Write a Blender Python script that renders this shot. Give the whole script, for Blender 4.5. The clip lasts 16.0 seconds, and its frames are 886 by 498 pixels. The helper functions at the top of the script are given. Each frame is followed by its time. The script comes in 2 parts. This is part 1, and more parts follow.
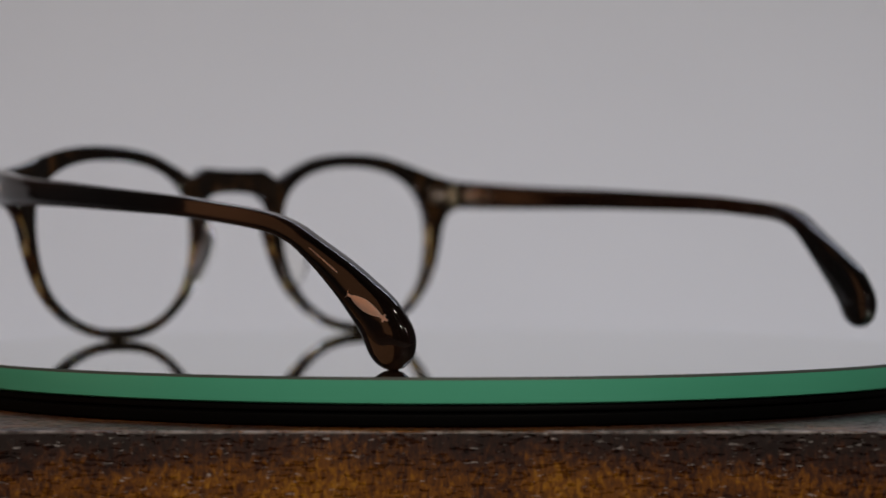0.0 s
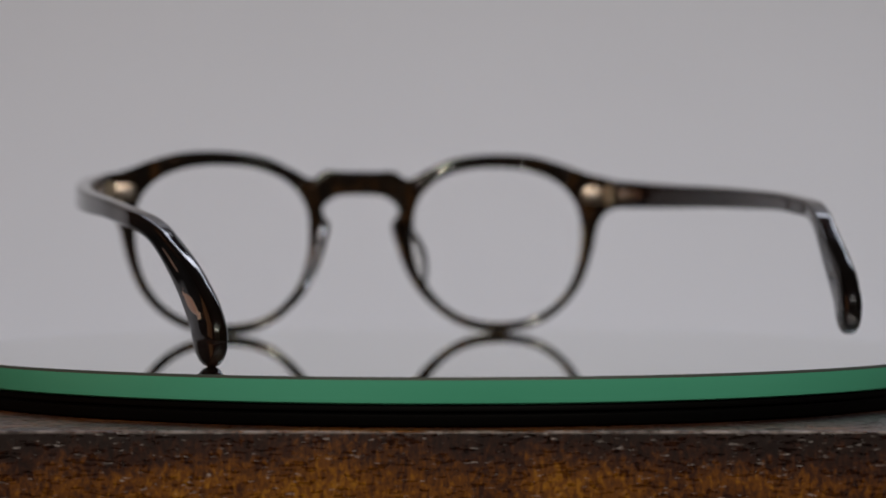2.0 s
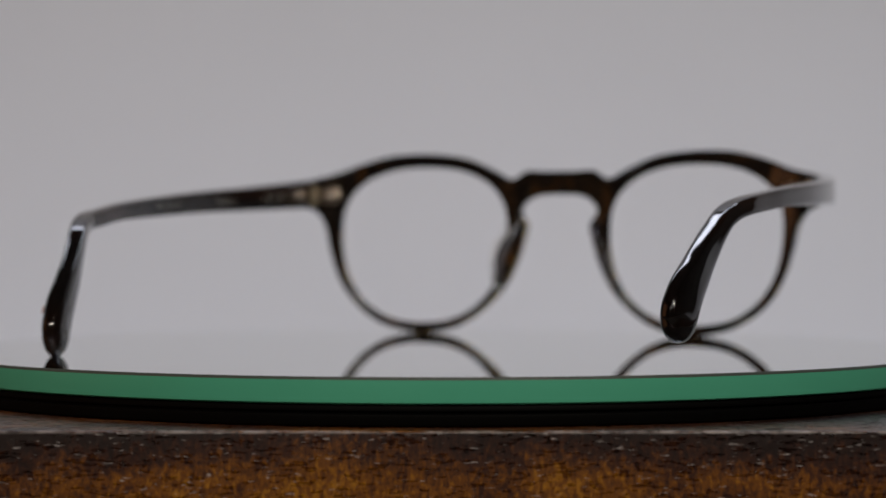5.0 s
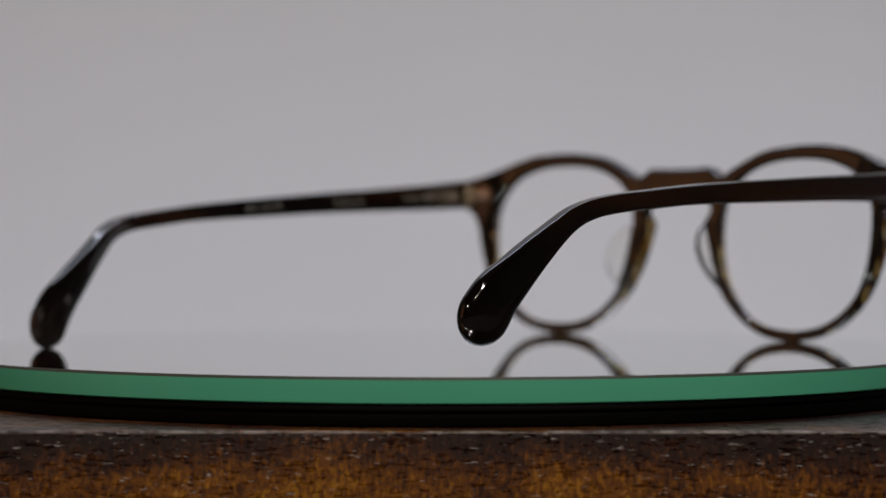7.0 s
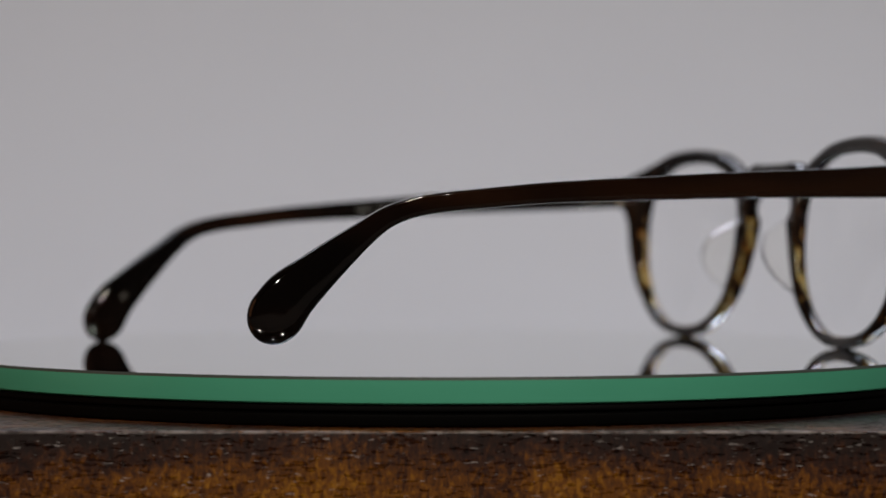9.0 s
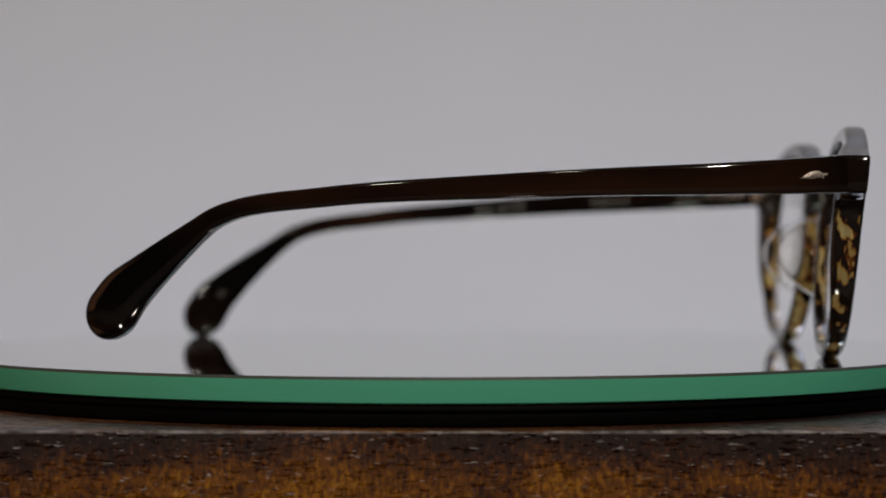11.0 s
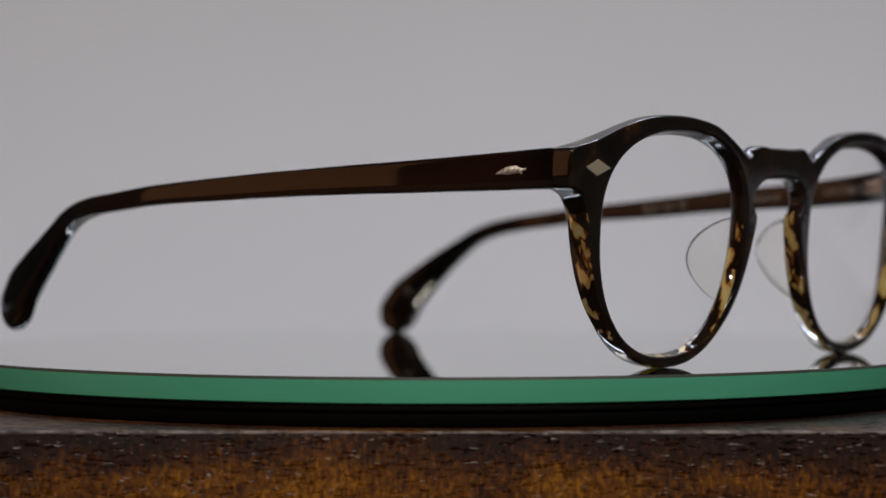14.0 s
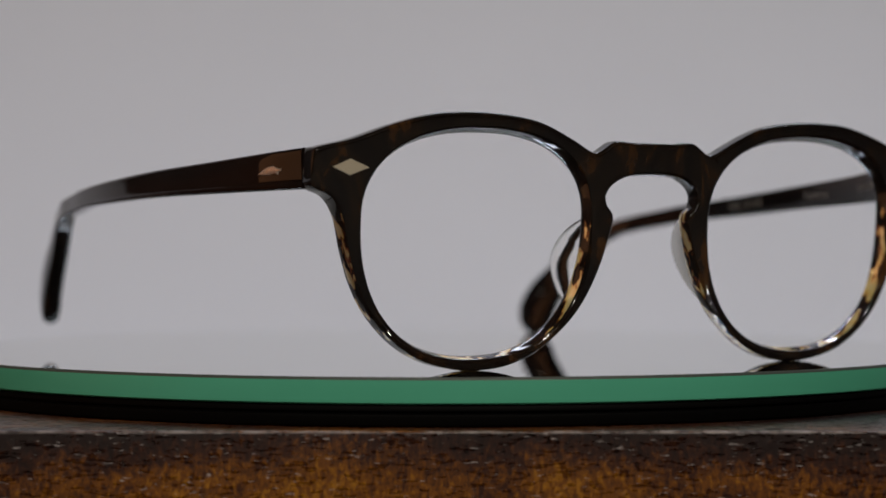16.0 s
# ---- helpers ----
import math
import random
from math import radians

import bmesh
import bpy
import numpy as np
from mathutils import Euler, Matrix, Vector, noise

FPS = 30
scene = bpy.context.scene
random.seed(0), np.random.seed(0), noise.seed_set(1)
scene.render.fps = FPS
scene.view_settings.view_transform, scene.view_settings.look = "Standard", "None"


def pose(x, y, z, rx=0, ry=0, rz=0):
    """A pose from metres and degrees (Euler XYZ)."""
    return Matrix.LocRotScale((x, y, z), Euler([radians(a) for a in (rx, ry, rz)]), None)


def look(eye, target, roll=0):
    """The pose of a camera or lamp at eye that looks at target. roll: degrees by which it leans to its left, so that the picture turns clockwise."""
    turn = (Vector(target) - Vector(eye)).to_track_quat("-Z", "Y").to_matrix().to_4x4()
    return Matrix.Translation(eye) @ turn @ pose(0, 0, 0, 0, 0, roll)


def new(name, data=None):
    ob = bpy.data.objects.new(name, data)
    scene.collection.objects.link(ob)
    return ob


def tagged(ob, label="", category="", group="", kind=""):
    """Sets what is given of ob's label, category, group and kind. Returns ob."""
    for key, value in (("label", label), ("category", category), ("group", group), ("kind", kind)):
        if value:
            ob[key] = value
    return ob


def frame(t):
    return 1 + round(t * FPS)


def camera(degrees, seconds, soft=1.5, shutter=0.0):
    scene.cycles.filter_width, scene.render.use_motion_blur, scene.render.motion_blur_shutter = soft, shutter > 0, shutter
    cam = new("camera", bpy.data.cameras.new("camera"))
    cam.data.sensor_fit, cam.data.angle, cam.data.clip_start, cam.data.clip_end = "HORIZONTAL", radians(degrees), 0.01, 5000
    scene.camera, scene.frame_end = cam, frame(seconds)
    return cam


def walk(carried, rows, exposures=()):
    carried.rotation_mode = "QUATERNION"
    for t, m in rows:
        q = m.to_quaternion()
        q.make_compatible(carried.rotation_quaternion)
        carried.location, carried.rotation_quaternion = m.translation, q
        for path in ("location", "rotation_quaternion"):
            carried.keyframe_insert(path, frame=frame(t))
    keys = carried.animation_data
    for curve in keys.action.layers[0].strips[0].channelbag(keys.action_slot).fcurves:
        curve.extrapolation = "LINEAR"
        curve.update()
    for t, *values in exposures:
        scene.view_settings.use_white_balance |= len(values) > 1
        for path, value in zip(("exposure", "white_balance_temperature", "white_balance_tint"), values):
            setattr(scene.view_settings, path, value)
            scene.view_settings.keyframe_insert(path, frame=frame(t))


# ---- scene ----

# ---- camera ----
EYE = (0.0002, -0.4581, 0.02142)
cam = camera(22.695, 16.0)
cam.data.dof.use_dof = True
cam.data.dof.focus_distance = 0.374
cam.data.dof.aperture_fstop = 15.0
VIEW = look(EYE, (math.sin(radians(0.0349)) * 10 + EYE[0], EYE[1] + 10, EYE[2] - 10 * math.tan(radians(0.1106))))
walk(cam, [(0, VIEW), (16, VIEW)], exposures=[(0, 0.0), (16, 0.0)])

# ---- world and lamps ----
world = bpy.data.worlds.new("world")
world.use_nodes = True
world.node_tree.nodes["Background"].inputs[0].default_value = (0.5, 0.55, 0.65, 1)
world.node_tree.nodes["Background"].inputs[1].default_value = 0.05
scene.world = world


def lamp(name, where, target, wide, deep, watts, colour):
    data = bpy.data.lights.new(name, "AREA")
    data.shape, data.size, data.size_y, data.energy, data.color = "RECTANGLE" if wide > deep else "ELLIPSE", wide, deep, watts, colour
    ob = new(name, data)
    ob.matrix_world = look(where, target)
    return ob


LAMPS = [((0.10, 0.71, 1.12), (0.10, 0.71, 0.0), 1.6, 0.12, 6.3, (0.80, 0.835, 0.975)),
         ((0.40, -0.95, 0.65), (0.0, 0.1, 0.0), 0.06, 0.06, 2.9, (1.0, 0.905, 0.78)),
         ((-0.30, -1.0, 0.55), (0.0, 0.1, 0.0), 0.06, 0.06, 1.6, (1.0, 0.905, 0.78)),
         ((0.08, -0.85, 0.95), (0.0, 0.1, 0.0), 0.06, 0.06, 1.5, (1.0, 0.905, 0.78))]
for where, target, wide, deep, watts, colour in LAMPS:
    lamp("ceiling_light", where, target, wide, deep, watts, colour)

# the warm light at the west side of the room
glow = bpy.data.lights.new("warm_side_light", "AREA")
glow.shape, glow.size, glow.size_y, glow.energy, glow.color = "RECTANGLE", 0.84, 0.9, 1.15, (1.0, 0.42, 0.18)
new("warm_side_light", glow).matrix_world = look((-1.27, -0.37, 0.46), (0, -0.37, 0.46))

# ---- materials ----


def material(name, colour=(0.5, 0.5, 0.5), rough=0.5, metal=0.0, transmission=0.0, ior=1.5, coat=0.0, specular=0.5):
    m = bpy.data.materials.new(name)
    m.use_nodes = True
    b = m.node_tree.nodes["Principled BSDF"]
    b.inputs["Base Color"].default_value = (*colour, 1)
    b.inputs["Roughness"].default_value = rough
    b.inputs["Metallic"].default_value = metal
    b.inputs["Transmission Weight"].default_value = transmission
    b.inputs["IOR"].default_value = ior
    b.inputs["Coat Weight"].default_value = coat
    b.inputs["Specular IOR Level"].default_value = specular
    return m, m.node_tree, b


def node(tree, kind, **values):
    n = tree.nodes.new(kind)
    for key, value in values.items():
        n.inputs[key.replace("_", " ")].default_value = value
    return n


def place(tree, scale):
    co = tree.nodes.new("ShaderNodeTexCoord")
    mp = tree.nodes.new("ShaderNodeMapping")
    mp.inputs["Scale"].default_value = scale
    tree.links.new(co.outputs["Object"], mp.inputs["Vector"])
    return mp.outputs[0]


def grain(tree, scale, detail=4.0, rough=0.55, size=1.0, distort=0.0):
    n = node(tree, "ShaderNodeTexNoise", Scale=size, Detail=detail, Roughness=rough, Distortion=distort)
    tree.links.new(place(tree, scale), n.inputs["Vector"])
    return n.outputs["Fac"]


def ramp(tree, fac, stops):
    r = tree.nodes.new("ShaderNodeValToRGB")
    while len(r.color_ramp.elements) < len(stops):
        r.color_ramp.elements.new(0.5)
    for e, (at, colour) in zip(r.color_ramp.elements, stops):
        e.position = at
        e.color = (*colour, 1) if len(colour) == 3 else colour
    tree.links.new(fac, r.inputs[0])
    return r.outputs[0]


def mathn(tree, op, a, b):
    n = tree.nodes.new("ShaderNodeMath")
    n.operation = op
    for i, v in enumerate((a, b)):
        if isinstance(v, (int, float)):
            n.inputs[i].default_value = v
        else:
            tree.links.new(v, n.inputs[i])
    return n.outputs[0]


def bump(tree, bsdf, fac, strength, distance):
    n = node(tree, "ShaderNodeBump", Strength=strength, Distance=distance)
    tree.links.new(fac, n.inputs["Height"])
    tree.links.new(n.outputs[0], bsdf.inputs["Normal"])


def make_paper():
    m, t, b = material("backdrop_paper", (0.78, 0.78, 0.78), 0.9, specular=0.2)
    col = ramp(t, grain(t, (2.0, 2.0, 2.0), 3), [(0.3, (0.76, 0.76, 0.76)), (0.7, (0.80, 0.80, 0.80))])
    t.links.new(col, b.inputs["Base Color"])
    bump(t, b, grain(t, (900, 900, 900), 3), 0.05, 0.0002)
    return m


def make_plaster():
    m, t, b = material("room_plaster", (0.4, 0.39, 0.38), 0.9)
    col = ramp(t, grain(t, (3, 3, 3), 5), [(0.3, (0.085, 0.08, 0.075)), (0.7, (0.11, 0.105, 0.10))])
    t.links.new(col, b.inputs["Base Color"])
    bump(t, b, grain(t, (120, 120, 120), 5), 0.1, 0.002)
    return m


def make_wood():
    """Dark brown to amber wood, darker towards the upper edge and both ends, with open pores."""
    m, t, b = material("stained_wood", (0.1, 0.05, 0.02), 0.4, specular=0.45)
    broad = grain(t, (11, 40, 26), 2, 0.5, distort=0.5)
    wide = grain(t, (40, 60, 90), 4, 0.6, distort=0.8)
    fine = grain(t, (1150, 800, 620), 5, 0.68, distort=0.3)
    pores = grain(t, (420, 1500, 1900), 2, 0.6)
    co = t.nodes.new("ShaderNodeTexCoord")
    sep = t.nodes.new("ShaderNodeSeparateXYZ")
    t.links.new(co.outputs["Object"], sep.inputs[0])
    # the front darkens towards its upper edge
    upper_dark = node(t, "ShaderNodeMapRange")
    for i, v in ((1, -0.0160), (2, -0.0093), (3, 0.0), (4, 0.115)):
        upper_dark.inputs[i].default_value = v
    t.links.new(sep.outputs["Z"], upper_dark.inputs[0])
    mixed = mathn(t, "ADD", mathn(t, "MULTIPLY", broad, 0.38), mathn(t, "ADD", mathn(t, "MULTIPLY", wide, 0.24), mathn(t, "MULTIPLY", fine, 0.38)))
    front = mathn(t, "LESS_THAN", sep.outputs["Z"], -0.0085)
    mixed = mathn(t, "SUBTRACT", mixed, mathn(t, "MULTIPLY", upper_dark.outputs[0], front))
    # darker on the upper face and towards both ends of the block
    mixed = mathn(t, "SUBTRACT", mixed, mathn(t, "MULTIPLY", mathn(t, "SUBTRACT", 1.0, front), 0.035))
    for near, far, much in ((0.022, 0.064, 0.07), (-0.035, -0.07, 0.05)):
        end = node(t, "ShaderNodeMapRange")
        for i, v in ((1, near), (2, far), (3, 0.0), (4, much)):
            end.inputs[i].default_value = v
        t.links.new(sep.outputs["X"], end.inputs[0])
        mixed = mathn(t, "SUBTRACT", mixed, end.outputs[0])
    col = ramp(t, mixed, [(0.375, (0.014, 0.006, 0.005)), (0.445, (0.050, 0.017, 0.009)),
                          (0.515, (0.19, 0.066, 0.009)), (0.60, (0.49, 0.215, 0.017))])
    # glints in the open grain, painted in as pale flecks
    glints = t.nodes.new("ShaderNodeMix")
    glints.data_type = "RGBA"
    t.links.new(ramp(t, grain(t, (480, 1500, 2900), 2, 0.5), [(0.68, (0.0,) * 3), (0.735, (0.75,) * 3)]), glints.inputs[0])
    t.links.new(col, glints.inputs[6])
    glints.inputs[7].default_value = (0.50, 0.46, 0.45, 1)
    # highlight on the upper front edge, put into the colour as a broken pale line
    edge_band = node(t, "ShaderNodeMapRange")
    for i, v in ((1, -0.00875), (2, -0.0085), (3, 0.0), (4, 1.0)):
        edge_band.inputs[i].default_value = v
    t.links.new(sep.outputs["Z"], edge_band.inputs[0])
    edge = mathn(t, "MULTIPLY", edge_band.outputs[0], mathn(t, "LESS_THAN", sep.outputs["Y"], -0.1059))
    edge_glint = t.nodes.new("ShaderNodeMix")
    edge_glint.data_type = "RGBA"
    t.links.new(mathn(t, "MULTIPLY", edge, ramp(t, grain(t, (260, 300, 300), 4), [(0.40, (0.0,) * 3), (0.62, (0.8,) * 3)])), edge_glint.inputs[0])
    t.links.new(glints.outputs[2], edge_glint.inputs[6])
    edge_glint.inputs[7].default_value = (0.36, 0.31, 0.30, 1)
    t.links.new(edge_glint.outputs[2], b.inputs["Base Color"])
    t.links.new(ramp(t, pores, [(0.56, (0.32,) * 3), (0.66, (0.10,) * 3)]), b.inputs["Roughness"])
    pits = ramp(t, pores, [(0.58, (0.0,) * 3), (0.74, (1.0,) * 3)])
    bump(t, b, mathn(t, "ADD", mathn(t, "MULTIPLY", fine, 0.18), pits), 1.0, 0.0006)
    return m


def make_glass_edge():
    m, t, b = material("green_glass_edge", (0.13, 0.60, 0.47), 0.3, specular=0.15)
    col = ramp(t, grain(t, (12, 12, 30), 4), [(0.3, (0.085, 0.43, 0.275)), (0.7, (0.110, 0.49, 0.325))])
    t.links.new(col, b.inputs["Base Color"])
    bump(t, b, grain(t, (500, 500, 900), 3), 0.06, 0.0002)
    return m


def make_glass_top():
    m, t, b = material("mirror_glass_face", (0.83, 0.87, 0.85), 0.01, metal=1.0)
    dust = ramp(t, grain(t, (1800, 1800, 1800), 2), [(0.62, (0.008,) * 3), (0.75, (0.03,) * 3)])
    t.links.new(dust, b.inputs["Roughness"])
    return m


def make_black():
    m, t, b = material("black_platter_plastic", (0.002, 0.0018, 0.0018), 0.55, specular=0.05)
    bump(t, b, grain(t, (700, 700, 700), 3), 0.08, 0.0002)
    return m


def make_dark_acetate():
    m, t, b = material("dark_brown_acetate", (0.012, 0.008, 0.006), 0.12, ior=1.49, coat=0.3)
    streak = grain(t, (150, 100, 80), 4, 0.6, distort=0.8)
    col = ramp(t, streak, [(0.42, (0.0075, 0.0055, 0.0048)), (0.55, (0.014, 0.009, 0.006)), (0.68, (0.06, 0.026, 0.008))])
    t.links.new(col, b.inputs["Base Color"])
    t.links.new(ramp(t, grain(t, (300, 300, 300), 4), [(0.3, (0.06,) * 3), (0.7, (0.11,) * 3)]), b.inputs["Roughness"])
    return m


def make_tortoise(name, shift, clear):
    """Blocks of honey-coloured and dark brown acetate, darker above the hinges; clear: how much the honey blocks let through."""
    m, t, b = material(name, (0.1, 0.05, 0.01), 0.06, ior=1.49, coat=0.2)
    streak = grain(t, (390, 430, 185), 3, 0.5, distort=0.25)
    co = t.nodes.new("ShaderNodeTexCoord")
    sep = t.nodes.new("ShaderNodeSeparateXYZ")
    t.links.new(co.outputs["Object"], sep.inputs[0])
    low = node(t, "ShaderNodeMapRange")
    low.inputs[1].default_value, low.inputs[2].default_value = 0.0300, 0.0255
    t.links.new(sep.outputs["Z"], low.inputs[0])
    fac = mathn(t, "ADD", mathn(t, "MULTIPLY", low.outputs[0], 0.20), mathn(t, "ADD", streak, shift))
    col = ramp(t, fac, [(0.49, (0.011, 0.006, 0.004)), (0.515, (0.22, 0.06, 0.010)), (0.54, (0.95, 0.64, 0.17)), (0.64, (1.0, 0.84, 0.40))])
    t.links.new(col, b.inputs["Base Color"])
    t.links.new(ramp(t, fac, [(0.50, (0.0,) * 3), (0.54, (clear,) * 3)]), b.inputs["Transmission Weight"])
    return m


def make_temple():
    m, t, b = material("brown_temple_acetate", (0.03, 0.012, 0.006), 0.09, ior=1.49)
    streak = grain(t, (60, 12, 70), 2, 0.5, distort=0.3)
    col = ramp(t, streak, [(0.40, (0.003, 0.002, 0.0018)), (0.52, (0.007, 0.0035, 0.0025)), (0.66, (0.024, 0.0095, 0.0045))])
    t.links.new(col, b.inputs["Base Color"])
    t.links.new(ramp(t, grain(t, (400, 150, 400), 4), [(0.3, (0.035,) * 3), (0.7, (0.07,) * 3)]), b.inputs["Roughness"])
    return m


def make_metal(name, colour, rough):
    m, t, b = material(name, colour, rough, metal=1.0)
    t.links.new(ramp(t, grain(t, (2500, 2500, 2500), 3), [(0.3, (rough * 0.7,) * 3), (0.7, (rough * 1.4,) * 3)]), b.inputs["Roughness"])
    return m


PAPER, PLASTER, WOOD = make_paper(), make_plaster(), make_wood()
EDGE, FACE, BLACK = make_glass_edge(), make_glass_top(), make_black()
# the chamfer's dark reflection is put into its base colour
CHAMFER = material("dark_reflection_chamfer", (0.07, 0.085, 0.075), 0.45)[0]
DARK, TEMPLE = make_dark_acetate(), make_temple()
TORTOISE, AMBER = make_tortoise("tortoise_acetate", -0.226, 0.60), make_tortoise("clear_tortoise_acetate", -0.205, 0.95)
SILVER = make_metal("bright_hinge_metal", (0.93, 0.86, 0.80), 0.25)
PLATE = make_metal("dull_hinge_plate", (0.36, 0.30, 0.25), 0.28)
BADGE = make_metal("brushed_badge_metal", (0.85, 0.74, 0.66), 0.48)
GOLD = make_metal("satin_pale_gold", (0.80, 0.70, 0.52), 0.32)
DIAMOND = material("satin_gold_plaque", (0.80, 0.71, 0.54), 0.38, metal=0.45)[0]
ROSE = make_metal("satin_rose_gold", (0.86, 0.66, 0.56), 0.5)
LENS = material("clear_coated_lens", (1, 1, 1), 0.0, transmission=1.0, ior=1.14)[0]
PAD = material("clear_pad_acetate", (0.98, 0.97, 0.94), 0.02, transmission=1.0, ior=1.22)[0]
PRINT = material("pale_print", (0.28, 0.27, 0.25), 0.6)[0]

# ---- mesh helpers (shapes in millimetres) ----
MM = 0.001


def part(name, bm, mat, parent=None, label="", smooth=40):
    bmesh.ops.recalc_face_normals(bm, faces=bm.faces[:])
    me = bpy.data.meshes.new(name)
    for f in bm.faces:
        f.smooth = True
    for e in bm.edges:
        if len(e.link_faces) == 2 and e.calc_face_angle(0) > radians(smooth):
            e.smooth = False
    bm.to_mesh(me)
    bm.free()
    for mt in (mat if isinstance(mat, (list, tuple)) else [mat]):
        me.materials.append(mt)
    ob = new(name, me)
    if parent is not None:
        ob.parent = parent
    if label:
        ob["label"] = label
    return ob


def spline(points, n):
    """A smooth curve through rows of numbers, n samples a span."""
    p = [np.array(q, float) for q in points]
    p = [2 * p[0] - p[1]] + p + [2 * p[-1] - p[-2]]
    out = []
    for i in range(1, len(p) - 2):
        a, b, c, d = p[i - 1:i + 3]
        ta = np.linalg.norm(b[:2] - a[:2]) ** 0.5 + 1e-6
        tb = np.linalg.norm(c[:2] - b[:2]) ** 0.5 + 1e-6
        tc = np.linalg.norm(d[:2] - c[:2]) ** 0.5 + 1e-6
        m1 = tb * ((b - a) / ta - (c - a) / (ta + tb) + (c - b) / tb)
        m2 = tb * ((c - b) / tb - (d - b) / (tb + tc) + (d - c) / tc)
        for k in range(n):
            s = k / n
            out.append((2 * s ** 3 - 3 * s ** 2 + 1) * b + (s ** 3 - 2 * s ** 2 + s) * m1 + (3 * s ** 2 - 2 * s ** 3) * c + (s ** 3 - s ** 2) * m2)
    out.append(p[-2])
    return out


def smoothstep(a, b, x):
    t = min(1.0, max(0.0, (x - a) / (b - a)))
    return t * t * (3 - 2 * t)


def inset(pts, d, sign):
    """A closed 2D curve moved by d towards its material."""
    q = np.array(pts)
    t = np.roll(q, -1, 0) - np.roll(q, 1, 0)
    t /= np.linalg.norm(t, axis=1)[:, None] + 1e-9
    area = np.sum(q[:, 0] * np.roll(q[:, 1], -1) - np.roll(q[:, 0], -1) * q[:, 1])
    nrm = np.stack([-t[:, 1], t[:, 0]], 1) * np.sign(area) * sign
    return q + d * nrm


def slab(bm, outlines, profile, where, cap_material=0, close=0.0, side_materials=None):
    """A plate with holes: outlines (curve, +1 outer or -1 hole), profile rows (inset, depth), where(u, v, depth) gives the place in millimetres.
    close: how far the holes narrow at 4 mm depth; side_materials: one for each step of the profile."""
    ends = ([], [])
    flat = []
    for curve, sign in outlines:
        rings = []
        for ins, dep in profile:
            ring = []
            lean = close * smoothstep(0.3, 3.2, dep) if sign < 0 else 0.0
            for u, v in inset(curve, ins - lean, sign):
                vert = bm.verts.new((u, v, 0))
                flat.append((vert, u, v, dep))
                ring.append(vert)
            rings.append(ring)
        n = len(curve)
        for j, (a, b) in enumerate(zip(rings, rings[1:])):
            for i in range(n):
                f = bm.faces.new((a[i], a[(i + 1) % n], b[(i + 1) % n], b[i]))
                f.material_index = side_materials[j] if side_materials else 0
        for k, ring in ((0, rings[0]), (1, rings[-1])):
            for i in range(n):
                ends[k].append(bm.edges.get((ring[i], ring[(i + 1) % n])))
    for k in (0, 1):
        made = bmesh.ops.triangle_fill(bm, use_beauty=True, use_dissolve=False, edges=ends[k])
        for f in made["geom"]:
            if isinstance(f, bmesh.types.BMFace):
                f.material_index = cap_material
    for vert, u, v, dep in flat:
        vert.co = Vector(where(u, v, dep)) * MM


def rounded(w, h, r, n=5):
    """A rounded rectangle about the origin."""
    out = []
    for cx, cy, a in ((w / 2 - r, h / 2 - r, 0), (-w / 2 + r, h / 2 - r, 90), (-w / 2 + r, -h / 2 + r, 180), (w / 2 - r, -h / 2 + r, 270)):
        for k in range(n + 1):
            t = radians(a + 90 * k / n)
            out.append((cx + r * math.cos(t), cy + r * math.sin(t)))
    return out


def edge_profile(thick, r, n=4):
    """Profile of a plate with round edges."""
    a = [(r * (1 - math.sin(i * math.pi / 2 / n)), r * (1 - math.cos(i * math.pi / 2 / n))) for i in range(n + 1)]
    return a + [(i, thick - d) for i, d in reversed(a)]


def ball(bm, c, r, sx=1.0, sy=1.0, sz=1.0):
    m = Matrix.Translation(Vector(c) * MM) @ Matrix.Diagonal((sx, sy, sz, 1))
    bmesh.ops.create_uvsphere(bm, u_segments=14, v_segments=8, radius=r * MM, matrix=m)


def turned(bm, rows, n=192, mats=None):
    """A body of revolution about z: rows of radius and height in millimetres."""
    rings = []
    for r, z in rows:
        if r == 0:
            rings.append([bm.verts.new((0, 0, z * MM))])
        else:
            rings.append([bm.verts.new((r * MM * math.cos(2 * math.pi * i / n), r * MM * math.sin(2 * math.pi * i / n), z * MM)) for i in range(n)])
    for j, (a, b) in enumerate(zip(rings, rings[1:])):
        for i in range(n):
            k = (i + 1) % n
            vs = [a[i % len(a)], a[k % len(a)], b[k % len(b)], b[i % len(b)]]
            f = bm.faces.new(list(dict.fromkeys(vs)))
            if mats:
                f.material_index = mats[j]


def box(bm, lo, hi, bevel=0.0, segments=3):
    m = Matrix.Translation([(a + b) / 2 for a, b in zip(lo, hi)]) @ Matrix.Diagonal((*[b - a for a, b in zip(lo, hi)], 1))
    g = bmesh.ops.create_cube(bm, size=1, matrix=m)
    if bevel:
        edges = list({e for v in g["verts"] for e in v.link_edges})
        bmesh.ops.bevel(bm, geom=edges, offset=bevel, segments=segments, profile=0.5, affect="EDGES")


# ---- the room and the set ----
TABLE_Z = -0.048


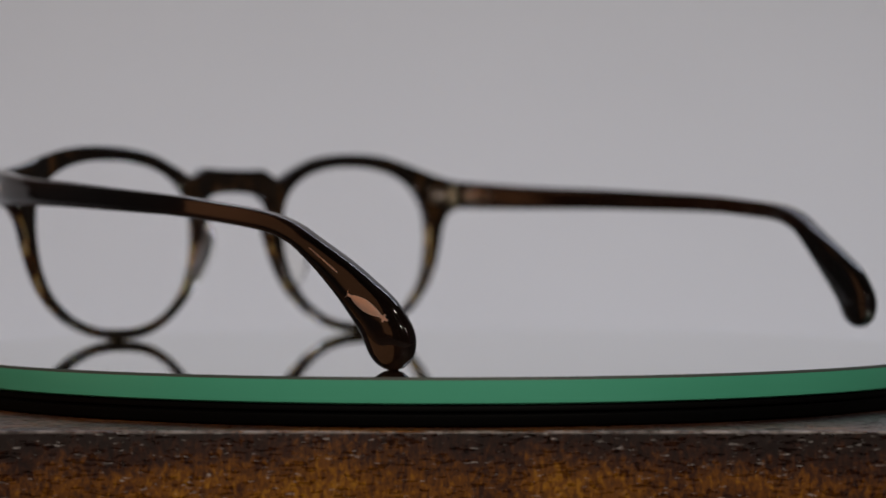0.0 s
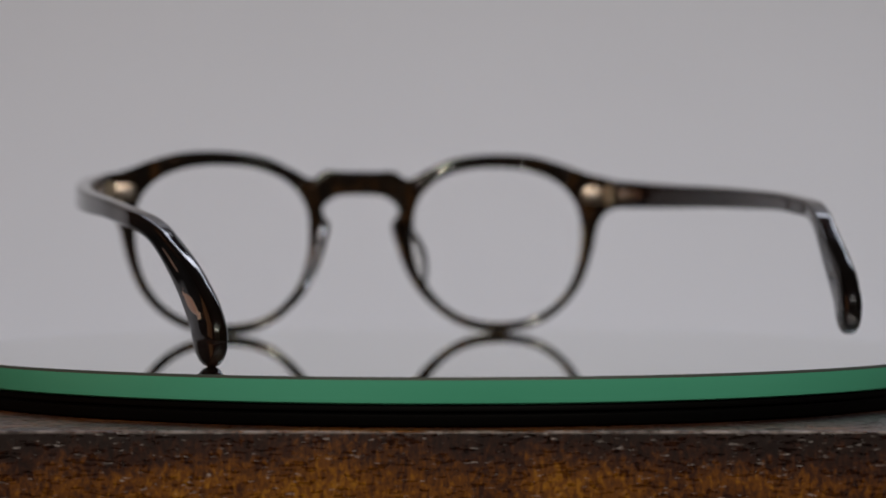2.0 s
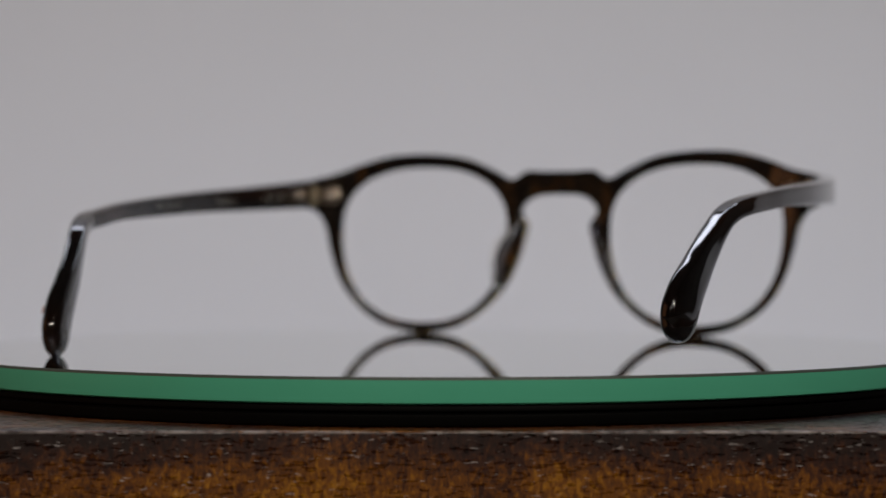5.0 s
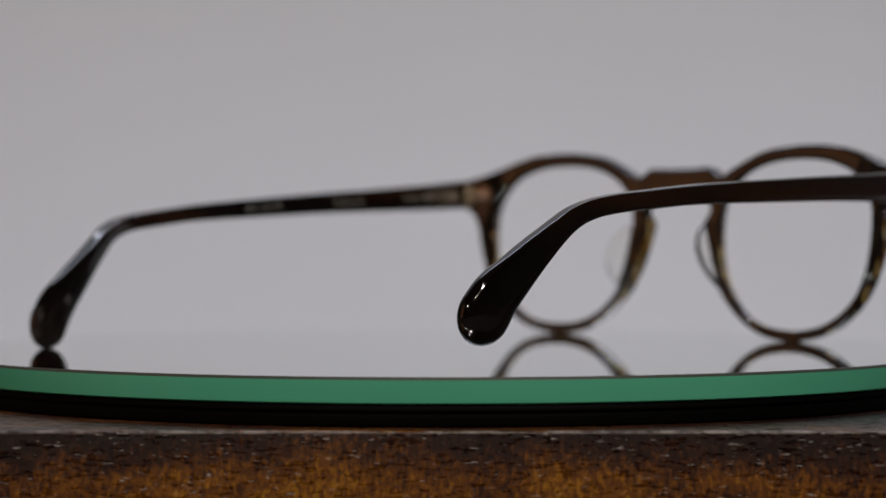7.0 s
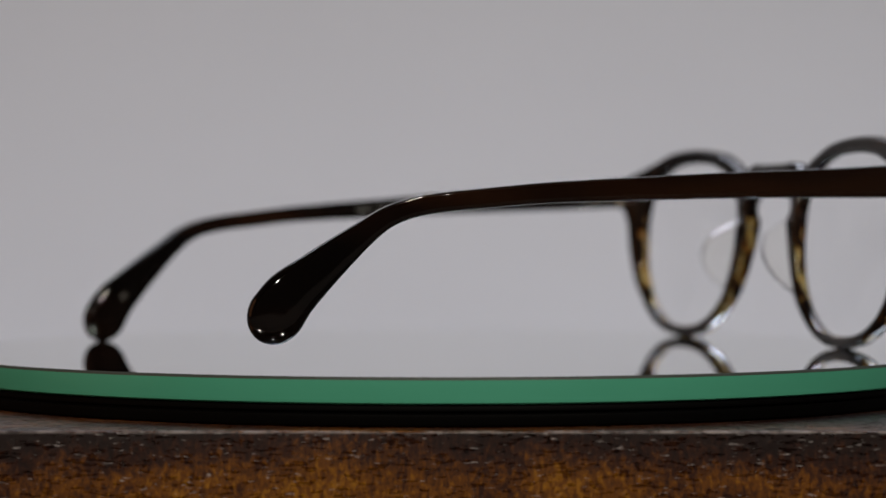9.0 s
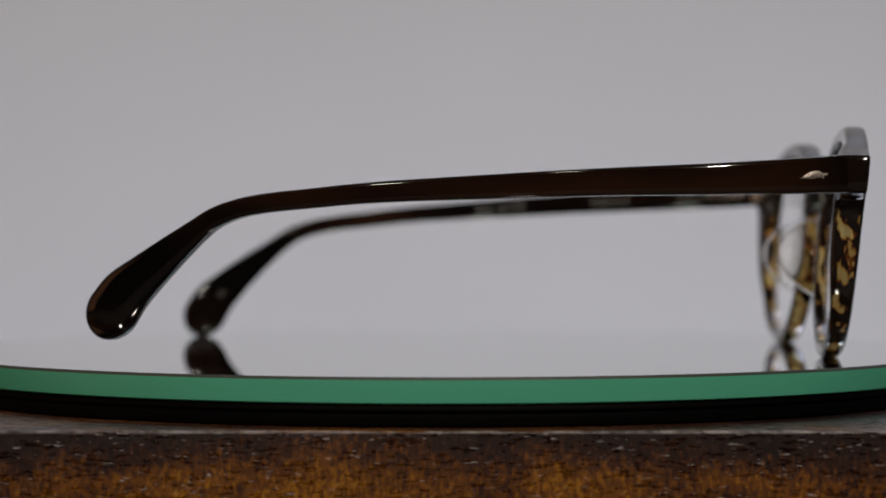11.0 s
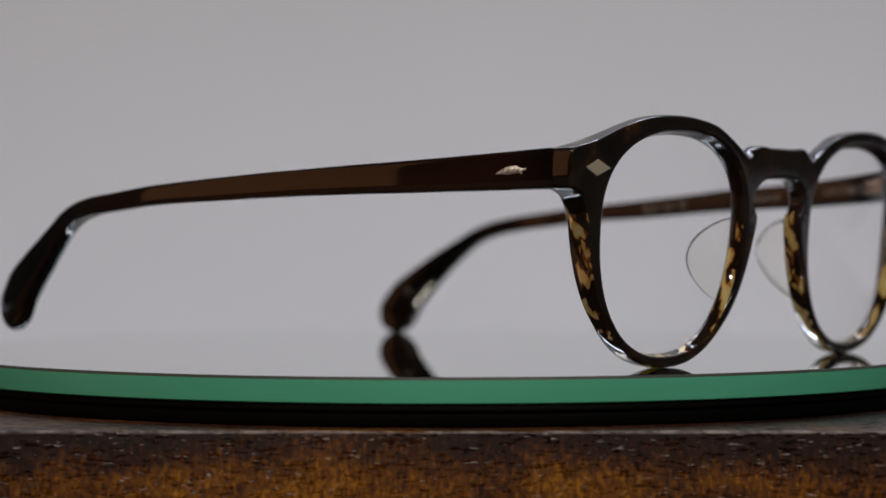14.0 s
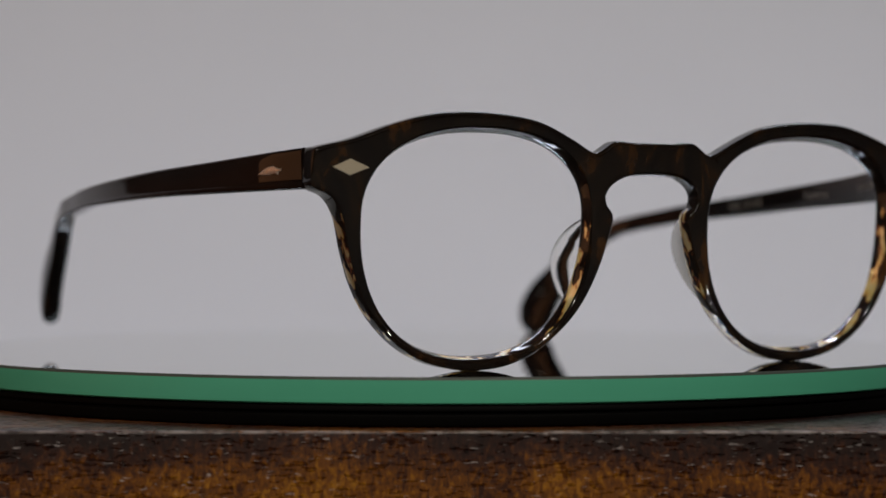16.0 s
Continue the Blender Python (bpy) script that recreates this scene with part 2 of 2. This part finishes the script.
def build_room():
    x, y0, y1, top = 1.3, -1.6, 1.2, 1.22
    spec = {"wall_south": ((-x - 0.1, y0 - 0.1, TABLE_Z), (x + 0.1, y0, top)), "wall_north": ((-x - 0.1, y1, TABLE_Z), (x + 0.1, y1 + 0.1, top)),
            "wall_west": ((-x - 0.1, y0, TABLE_Z), (-x, y1, top)), "wall_east": ((x, y0, TABLE_Z), (x + 0.1, y1, top))}
    for name, (lo, hi) in spec.items():
        bm = bmesh.new()
        box(bm, lo, hi)
        tagged(part(name, bm, PLASTER), "plain dark grey painted plaster wall of the room", "wall", kind="structure")
    bm = bmesh.new()
    box(bm, (-x - 0.1, y0 - 0.1, top), (x + 0.1, y1 + 0.1, top + 0.1))
    tagged(part("ceiling", bm, PLASTER), "plain dark plaster ceiling above the set", "ceiling", kind="structure")
    bm = bmesh.new()
    box(bm, (-x - 0.1, y0 - 0.1, TABLE_Z - 0.05), (x + 0.1, y1 + 0.1, TABLE_Z))
    tagged(part("floor", bm, PLASTER), "plain dark grey floor surface below the wooden stand", "floor", kind="structure")


def build_backdrop():
    """A sheet that lies behind the stand and sweeps up into an upright wall."""
    bm = bmesh.new()
    line = [(0.25, 0.0), (0.45, 0.0)]
    r = 0.35
    line += [(0.55 + r * math.sin(a), r - r * math.cos(a)) for a in np.linspace(0, math.pi / 2, 24)]
    line += [(0.55 + r, 1.15)]
    rows = []
    for off in (0.004, 0.002):
        rows.append([[bm.verts.new((sx * 1.15, y + (0.0 if off > 0.003 else 0.002), TABLE_Z + z + off)) for sx in (-1, 1)] for y, z in line])
    for a, b in zip(rows[0], rows[0][1:]):
        bm.faces.new((a[0], a[1], b[1], b[0]))
    for a, b in zip(rows[1], rows[1][1:]):
        bm.faces.new((a[0], b[0], b[1], a[1]))
    tagged(part("backdrop", bm, PAPER), "seamless white paper backdrop behind the turntable", "backdrop", kind="structure")


def build_stand():
    bm = bmesh.new()
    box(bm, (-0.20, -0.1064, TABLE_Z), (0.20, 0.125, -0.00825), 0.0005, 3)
    tagged(part("wooden_stand", bm, WOOD), "dark stained wooden block with amber grain under the turntable", "stand")


def build_turntable():
    root = tagged(new("turntable"), "round turntable with a green-edged mirror glass disc on a black platter", "turntable")
    bm = bmesh.new()
    turned(bm, [(0, 0), (60, 0), (101.35, 0), (101.7, -0.35), (101.74, -0.5), (101.74, -4.17), (101.5, -4.41), (101.1, -4.47), (0, -4.47)],
           mats=[0, 0, 2, 2, 1, 1, 1, 1])
    part("glass_disc", bm, [FACE, EDGE, CHAMFER], root, "mirror-faced glass disc with a green polished edge")
    bm = bmesh.new()
    turned(bm, [(0, -4.5), (100.6, -4.5), (101.3, -4.7), (101.5, -5.09), (101.5, -5.48), (100.9, -5.62), (100.9, -5.92), (101.4, -6.11), (101.5, -6.45), (101.3, -7.8), (100.6, -8.25), (0, -8.25)])
    part("platter", bm, BLACK, root, "black plastic platter with a fine groove")
    return root


# ---- the eyeglasses ----
MID = 1.65                      # the bridge's distance from the turning axis
HALF = [(0, 39.25), (4.2, 39.25), (7.7, 39.45), (8.7, 39.2), (11.7, 37.4), (13, 37.6), (16.3, 39.35), (23.2, 42.35), (30.1, 43.5), (37, 43.75), (43.8, 43.2),
        (50.7, 41.4), (57.6, 38.95), (63.2, 37.6), (64.4, 37.1), (64.8, 34), (64.6, 31.2), (64, 30.5), (61.2, 29.2), (59.2, 26.4), (57.6, 20.2), (55.9, 14.8),
        (53.5, 10), (49.3, 5.3), (43.8, 1.9), (37, 0.2), (32.8, 0), (27.3, 0.75), (21.9, 3), (16.3, 7.5), (13.2, 11.3), (10.4, 16.8), (8.5, 22.6),
        (7.8, 25.8), (8.1, 27), (9.2, 28.4), (9.5, 29.8), (8.6, 31.4), (5.9, 33.0), (2.5, 33.45), (0, 33.5)]


def front_y(u, z):
    return 79.7 - 0.0008 * u * u + 0.093 * (z - 20)


def lens_curve(side, grow=0.0, n=120):
    out = []
    for k in range(n):
        a = 2 * math.pi * k / n
        c, s = math.cos(a), math.sin(a)
        b = (15.1 if s > 0 else 23.6) + grow
        r = (abs(c / (21.55 + grow)) ** 2.32 + abs(s / b) ** 2.32) ** (-1 / 2.32)
        out.append((side * (34.0 + r * c), 25.7 + r * s))
    return out


def build_front(root):
    right = spline(HALF, 6)
    left = [np.array((-p[0], p[1])) for p in reversed(right[1:-1])]
    outer = [tuple(p) for p in right + left]
    cut = 0.55

    def where(u, z, d):
        if d > cut + 0.1:
            d = cut + (d - cut) * (1 + 0.45 * smoothstep(51, 59, abs(u)))
        return (MID + u, front_y(u, z) - d, z)

    shapes = [(outer, 1), (lens_curve(1), -1), (lens_curve(-1), -1)]

    def wall(d):
        """How far the edge of the plate draws in at the depth d: round at both faces, slightly full between."""
        r = 0.65 if d < 2 else 0.95
        e = min(1.0, max(0.0, 1 - min(d, 4.0 - d) / r))
        return r * (1 - math.sqrt(1 - e * e)) + 0.2 * ((d - 2) / 2) ** 2

    front_d = [0, 0.03, 0.08, 0.16, 0.27, 0.4, cut]
    rear_d = [3.42, 3.5, 3.6, 3.7, 3.8, 3.9, 3.97, 4.0]
    bm = bmesh.new()
    slab(bm, shapes, [(wall(d), d) for d in front_d], where, close=0.55)
    front = part("front_layer", bm, DARK, root, "polished dark brown acetate front")
    bm = bmesh.new()
    slab(bm, shapes, [(wall(d), d) for d in (cut + 0.02, 0.7, 1.1, 1.7, 2.2, 2.7, 3.1, 3.4)], where, 1, close=0.55)
    middle = part("middle_layer", bm, [TORTOISE, DARK], root, "amber and black tortoiseshell acetate")
    bm = bmesh.new()
    slab(bm, shapes, [(wall(d), d) for d in rear_d], where, 1, close=0.55, side_materials=[0, 0, 0, 1, 1, 1, 1])
    rear = part("rear_layer", bm, [AMBER, DARK], root, "clear honey and dark brown acetate")
    for ob in (front, middle, rear):
        ob.modifiers.new("normals", "WEIGHTED_NORMAL").keep_sharp = True


def build_lens(root, side):
    bm = bmesh.new()
    curve = lens_curve(side, 0.35)
    cu, cz = side * 34.0, 21.2
    faces = []
    for lift in (0.75, -0.75):
        rings = [[bm.verts.new((0, 0, 0))]]
        rings[0][0].co = Vector((MID + cu, front_y(cu, cz) - 2.2 + 1.7 + lift, cz)) * MM
        for k in range(1, 9):
            s = k / 8
            ring = []
            for u, z in curve:
                pu, pz = cu + (u - cu) * s, cz + (z - cz) * s
                ring.append(bm.verts.new(Vector((MID + pu, front_y(pu, pz) - 2.2 + 1.7 * (1 - s * s) + lift, pz)) * MM))
            rings.append(ring)
        n = len(curve)
        for i in range(n):
            bm.faces.new((rings[0][0], rings[1][i], rings[1][(i + 1) % n]))
        for p, q in zip(rings[1:], rings[2:]):
            for i in range(n):
                bm.faces.new((p[i], p[(i + 1) % n], q[(i + 1) % n], q[i]))
        faces.append(rings[-1])
    p, q = faces
    for i in range(len(p)):
        bm.faces.new((p[i], p[(i + 1) % len(p)], q[(i + 1) % len(p)], q[i]))
    ob = part("lens", bm, LENS, root, "thin clear colourless lens")
    ob.visible_shadow = False


def build_nose_pad(root, side):
    """A clear half-moon fused to the rear of the rim beside the nose."""
    top, low = np.array((9.6, 26.6)), np.array((14.6, 11.2))
    along = (low - top) / np.linalg.norm(low - top)
    length = np.linalg.norm(low - top)
    curve = []
    for k in range(40):
        t = k / 39
        d = 8.6 * (math.sin(math.pi * t ** 0.8)) ** 0.72
        curve.append((t * length, d))
    curve += [(t, -0.8) for t in np.linspace(length, 0, 12)]

    def where(s, d, e):
        u, z = top + along * s
        u += 0.15 * d + (e - 0.6) * 0.9
        return (MID + side * u, front_y(u, z) - 3.6 - d * 0.93, z + (e - 0.6) * 0.3)

    bm = bmesh.new()
    slab(bm, [(curve, 1)], edge_profile(1.2, 0.35), where)
    part("nose_pad", bm, PAD, root, "clear acetate nose pad")


# temple line: y, z, sideways, height, thickness
ARM = [(73.0, 33.95, 63.1, 6.9, 3.9), (71.0, 33.85, 64.0, 6.75, 3.9), (66.0, 33.55, 66.2, 6.4, 3.8), (50.1, 32.9, 69.5, 5.6, 3.6), (30.2, 32.3, 71.7, 4.9, 3.4), (10.1, 31.45, 72.4, 4.3, 3.3),
       (-10.3, 30.45, 71.2, 3.7, 3.3), (-20.7, 29.5, 69.9, 3.55, 3.3), (-29.0, 28.65, 68.8, 3.5, 3.3), (-34.2, 27.65, 67.4, 3.5, 3.4), (-38.5, 26.1, 66.2, 3.7, 3.5),
       (-42.1, 23.9, 65.2, 4.2, 3.55), (-47.7, 19.9, 63.8, 5.9, 3.7), (-52.3, 16.3, 62.9, 7.5, 4.0), (-56.4, 12.7, 62.1, 9.2, 4.3), (-58.6, 9.7, 61.6, 9.8, 4.4)]


def temple_rows(side, drop, bend):
    """The temple's middle line, lowered by drop for its length and its tip turned down by bend degrees."""
    rows = []
    for y, z, u, h, w in spline(ARM, 5):
        if y < -32:
            a = radians(bend) * smoothstep(-32, -42, y)
            dy, dz = y + 34, z - 27.7
            y, z = -34 + dy * math.cos(a) - dz * math.sin(a), 27.7 + dy * math.sin(a) + dz * math.cos(a)
        tip = smoothstep(-28, -56, y)
        if side < 0:
            y, u = y + 0.7 * smoothstep(-15, -45, y), u - 2.1 * tip
        else:
            y, u = y + 2.0 * tip, u + 1.7 * tip
        rows.append((np.array((MID + side * u, y, z - (72.0 - y) * drop)), h, w))
    return rows


def build_temple(root, side, drop, bend):
    rows = temple_rows(side, drop, bend)
    c = [r[0] for r in rows]
    tang = [(c[min(i + 1, len(c) - 1)] - c[max(i - 1, 0)]) for i in range(len(c))]
    tang = [t / np.linalg.norm(t) for t in tang]
    stations = [(a, t, h, w) for (a, h, w), t in zip(rows, tang)]
    end, t, h, w = stations[-1]
    for k in range(1, 9):
        a = k / 8 * math.pi / 2
        stations.append((end + t * 5.6 * math.sin(a), t, max(h * math.cos(a), 0.15), max(w * math.cos(a) ** 0.7, 0.1)))
    bm = bmesh.new()
    rings = []
    n = 48
    for p, t, h, w in stations:
        out = np.cross(t, (0, 0, 1.0))
        out /= np.linalg.norm(out)
        up = np.cross(out, t)
        full = 6.5 - 3.7 * smoothstep(-34, -57, p[1])
        ring = []
        for k in range(n):
            a = 2 * math.pi * (k + 0.5) / n
            ca, sa = math.cos(a), math.sin(a)
            r = (abs(ca) ** full + abs(sa) ** full) ** (-1 / full)
            ring.append(bm.verts.new(Vector(p + out * (w / 2 * r * ca) + up * (h / 2 * r * sa)) * MM))
        rings.append(ring)
    for a, b in zip(rings, rings[1:]):
        for k in range(n):
            bm.faces.new((a[k], a[(k + 1) % n], b[(k + 1) % n], b[k]))
    bm.faces.new(rings[0])
    bm.faces.new(rings[-1])
    arm = part("temple", bm, TEMPLE, root, "dark brown acetate temple with a paddle tip", smooth=60)
    return arm, rows


def on_temple(rows, y, side, outer):
    """Place and directions on a temple's flat face at the length y: middle, along (to the hinge), up, out of the face."""
    i = min(range(1, len(rows) - 1), key=lambda k: abs(rows[k][0][1] - y))
    a, b = (i, i + 1) if rows[i][0][1] > y else (i - 1, i)
    s = (rows[a][0][1] - y) / (rows[a][0][1] - rows[b][0][1])
    p = rows[a][0] * (1 - s) + rows[b][0] * s
    w = rows[a][2] * (1 - s) + rows[b][2] * s
    along = rows[i - 1][0] - rows[i + 1][0]
    along = along / np.linalg.norm(along)
    out = np.cross(along, (0, 0, 1.0))
    out /= np.linalg.norm(out)
    if (out[0] * side > 0) != outer:
        out = -out
    up = np.cross(out, along)
    if up[2] < 0:
        up = -up
    return p + out * w / 2, along, up, out


def plate_on(frame_, lift=0.0):
    p, along, up, out = frame_

    def where(s, v, d):
        return p + along * s + up * v + out * (lift - d)
    return where


def writing(text, size, frame_, parent, name="printed_text"):
    data = bpy.data.curves.new(name, "FONT")
    data.body, data.size, data.align_x, data.align_y = text, size * MM, "CENTER", "CENTER"
    data.resolution_u = 3
    ob = new(name, data)
    me = bpy.data.meshes.new_from_object(ob.evaluated_get(bpy.context.evaluated_depsgraph_get()))
    bpy.data.objects.remove(ob)
    p, along, up, out = frame_
    for v in me.vertices:
        v.co = Vector((p + out * 0.05) * MM) + Vector(along) * v.co.x + Vector(up) * v.co.y
    me.materials.append(PRINT)
    made = new(name, me)
    made.parent = parent
    made["label"] = "small pale printed lettering"


def build_hinge(root, side, rows):
    """Metal hinge: a riveted plate on the front, three knuckles, and a riveted plate on the temple."""
    def rear(u, z, d):
        uu = 57.6 + u
        return (MID + side * uu, front_y(uu, 33.6 + z) - 5.32 - 0.5 + d, 33.6 + z)
    bm = bmesh.new()
    slab(bm, [(rounded(5.6, 4.1, 1.7), 1)], edge_profile(0.7, 0.2, 2), rear)
    plate = part("hinge_plate", bm, PLATE, root, "riveted metal hinge plate")
    for u in (-1.0, 0.75):
        bm = bmesh.new()
        p = rear(u, 0, 0)
        ball(bm, p, 0.75, 1, 0.5, 1)
        part("rivet", bm, SILVER, plate)
    bm = bmesh.new()
    for k in range(5):
        z0 = 31.4 + k * 0.92
        m = Matrix.Translation(Vector((MID + side * 61.6, front_y(61.6, 33.6) - 5.9, z0 + 0.42)) * MM)
        bmesh.ops.create_cone(bm, cap_ends=True, segments=16, radius1=1.15 * MM, radius2=1.15 * MM, depth=(0.8 if k % 2 else 0.86) * MM, matrix=m)
    knuckle = part("hinge_knuckle", bm, GOLD, root, "brass-coloured hinge knuckles")
    fr = on_temple(rows, 67.0, side, False)
    bm = bmesh.new()
    outline = [(3.6, 1.6), (-1.2, 1.6), (-2.6, 1.2), (-6.0, 0.7), (-6.4, 0.0), (-6.0, -0.7), (-2.6, -1.2), (-1.2, -1.6), (3.6, -1.6)]
    slab(bm, [(outline, 1)], edge_profile(0.6, 0.12, 2), plate_on(fr, 0.45))
    plate = part("hinge_plate", bm, PLATE, root, "riveted metal hinge plate")
    for s in (2.0, 0.2):
        for v in (-0.75, 0.75):
            bm = bmesh.new()
            ball(bm, fr[0] + fr[1] * s + fr[2] * v + fr[3] * 0.45, 0.55, 0.6, 1, 1)
            part("rivet", bm, SILVER, plate)


def build_ornaments(root, side, rows, arm):
    # diamond plaque on the front
    def where(u, z, d):
        uu = 58.0 + u
        return (MID + side * uu, front_y(uu, 34.1 + z) + 0.12 - d, 34.1 + z)
    bm = bmesh.new()
    slab(bm, [([(3.25, 0), (0.2, 1.4), (-3.25, 0), (0.2, -1.4)], 1)], [(0.12, 0), (0, 0.1), (0, 0.4)], where)
    part("diamond_plaque", bm, DIAMOND, root, "satin pale gold diamond plaque")
    # leaf-shaped badge on the outer face of the temple
    leaf = [(-2.7, -0.45), (-1.9, 0.15), (-0.6, 0.72), (0.8, 0.78), (1.7, 0.3), (2.6, 0.25), (2.5, -0.15), (1.9, -0.2), (1.8, -0.75), (1.2, -0.45), (-0.6, -0.62)]
    fr = on_temple(rows, 66.9, side, True)
    bm = bmesh.new()
    slab(bm, [(leaf, 1)], [(0.15, 0), (0.0, 0.12), (0.0, 0.4)], plate_on(fr, 0.14))
    badge = part("badge", bm, BADGE, arm, "small silver leaf-shaped badge")
    for k in range(4):
        bm = bmesh.new()
        s = -1.5 + k * 0.85
        slab(bm, [([(s - 0.05, -0.4), (s + 0.08, -0.4), (s + 0.36, 0.35), (s + 0.23, 0.35)], 1)], [(0, 0), (0, 0.1)], plate_on(fr, 0.18))
        part("badge_rib", bm, SILVER, badge)
    if side > 0:
        return
    # end of the wire core that shows through the outer face
    fr = on_temple(rows, -45.0, side, True)
    bm = bmesh.new()
    slab(bm, [([(-5.2, 0.45), (5.5, 0.05), (5.5, 0.17), (-5.2, 0.75)], 1)], [(0.02, 0), (0, 0.04), (0, 0.3)], plate_on(fr, 0.05))
    part("core_wire", bm, ROSE, arm, "thin copper core wire")
    # slender plaque on the outer face of the paddle tip
    fr = on_temple(rows, -52.9, side, True)
    ca, sa = math.cos(radians(17)), math.sin(radians(17))
    fr = (fr[0] + fr[2] * 0.5, fr[1] * ca - fr[2] * sa - fr[3] * 0.05, fr[2] * ca + fr[1] * sa, fr[3])
    oval = []
    for k in range(36):
        a = 2 * math.pi * k / 36
        oval.append((3.9 * math.cos(a), 1.05 * math.sin(a) * (1 - 0.25 * abs(math.cos(a)))))
    bm = bmesh.new()
    slab(bm, [(oval, 1)], [(0.1, 0), (0, 0.06), (0, 0.45)], plate_on(fr, 0.13))
    plaque = part("tip_plaque", bm, ROSE, arm, "slender rose gold oval plaque")
    for s in (-1, 1):
        bm = bmesh.new()
        fin = [(3.7, -0.3), (4.4, -0.25), (4.6, -0.75), (4.85, -0.7), (4.9, -0.25), (5.6, -0.2), (5.7, 0.2), (4.9, 0.25), (4.85, 0.7), (4.6, 0.75), (4.4, 0.25), (3.7, 0.3)]
        slab(bm, [([(s * a, b) for a, b in fin], 1)], [(0.03, 0), (0, 0.05), (0, 0.3)], plate_on(fr, 0.16))
        part("finial", bm, ROSE, plaque)


def build_glasses():
    root = tagged(new("eyeglasses"), "round dark tortoiseshell acetate eyeglasses with open temples resting on the glass", "eyeglasses")
    build_front(root)
    for side in (-1, 1):
        build_lens(root, side)
        build_nose_pad(root, side)
        arm, rows = build_temple(root, side, *((0.0240, 3.0) if side < 0 else (0.0, 0.0)))
        build_hinge(root, side, rows)
        build_ornaments(root, side, rows, arm)
        if side < 0:
            writing("46", 2.1, on_temple(rows, 7.4, side, False), arm)
            fr = on_temple(rows, 9.5, side, False)
            sq = [(-0.6, -0.55), (0.6, -0.55), (0.6, 0.55), (-0.6, 0.55)]
            hole = [(-0.45, -0.4), (0.45, -0.4), (0.45, 0.4), (-0.45, 0.4)]
            bm = bmesh.new()
            slab(bm, [(sq, 1), (hole, -1)], [(0, 0), (0, 0.04)], plate_on(fr, 0.06))
            part("printed_square", bm, PRINT, arm)
            writing("23\u2013145", 2.1, on_temple(rows, 14.8, side, False), arm)
            writing("Future scope", 2.35, on_temple(rows, 40.2, side, False), arm)
            writing("COCO", 2.0, on_temple(rows, 57.5, side, False), arm)
            bm = bmesh.new()
            slab(bm, [(rounded(0.9, 1.3, 0.2, 2), 1)], [(0, 0), (0, 0.04)], plate_on(on_temple(rows, 61.6, side, False), 0.06))
            part("printed_bar", bm, PRINT, arm)
            writing("CE", 1.5, on_temple(rows, -53.5, side, False), arm)
    return root


def build_lamp_body(where, target, wide, deep):
    """A housing that holds the light, hung from the ceiling: a long trough or a small can."""
    turn = look((0, 0, 0), Vector(target) - Vector(where)).to_3x3().to_4x4()
    long = wide > deep
    root = tagged(new("panel_lamp" if long else "spot_lamp"), "wide black panel lamp hanging from the ceiling" if long else "small black spot lamp hanging from the ceiling", "lamp")
    root.location = where
    bm = bmesh.new()
    if long:
        shape, hole = rounded(wide * 1000 + 30, deep * 1000 + 35, 12), rounded(wide * 1000 + 16, deep * 1000 + 21, 8)
        slab(bm, [(shape, 1), (hole, -1)], [(0, 0), (0, 25)], lambda u, v, d: (u, v, d))
        slab(bm, [(shape, 1)], [(0, 25.5), (6, 74)], lambda u, v, d: (u, v, d))
    else:
        turned(bm, [(0, 75), (deep * 380, 70), (deep * 600, 40), (deep * 600, 0), (deep * 560, 0), (deep * 560, 14), (0, 14)], n=48)
    bmesh.ops.transform(bm, matrix=turn, verts=bm.verts[:])
    part("lamp_housing", bm, BLACK, root)
    top = turn @ Vector((0, 0, 0.074))
    rise = (1.22 - where[2]) * 1000
    if rise > top.z * 1000:
        bm = bmesh.new()
        turned(bm, [(0, top.z * 1000 - 4), (5, top.z * 1000 - 4), (5, rise - 6), (22, rise - 4), (22, rise), (0, rise)], n=24)
        bmesh.ops.translate(bm, vec=(top.x, top.y, 0), verts=bm.verts[:])
        part("stem", bm, BLACK, root)


build_room()
build_backdrop()
build_stand()
turntable = build_turntable()
glasses = build_glasses()
for where, target, wide, deep, watts, colour in LAMPS:
    build_lamp_body(where, target, wide, deep)


# ---- what moves ----
def motions():
    rows = [(t, pose(0, 0, 0, rz=-4.693 - 11.9125 * (t - 3.7))) for t in range(17)]
    walk(turntable, rows)
    walk(glasses, rows)


motions()
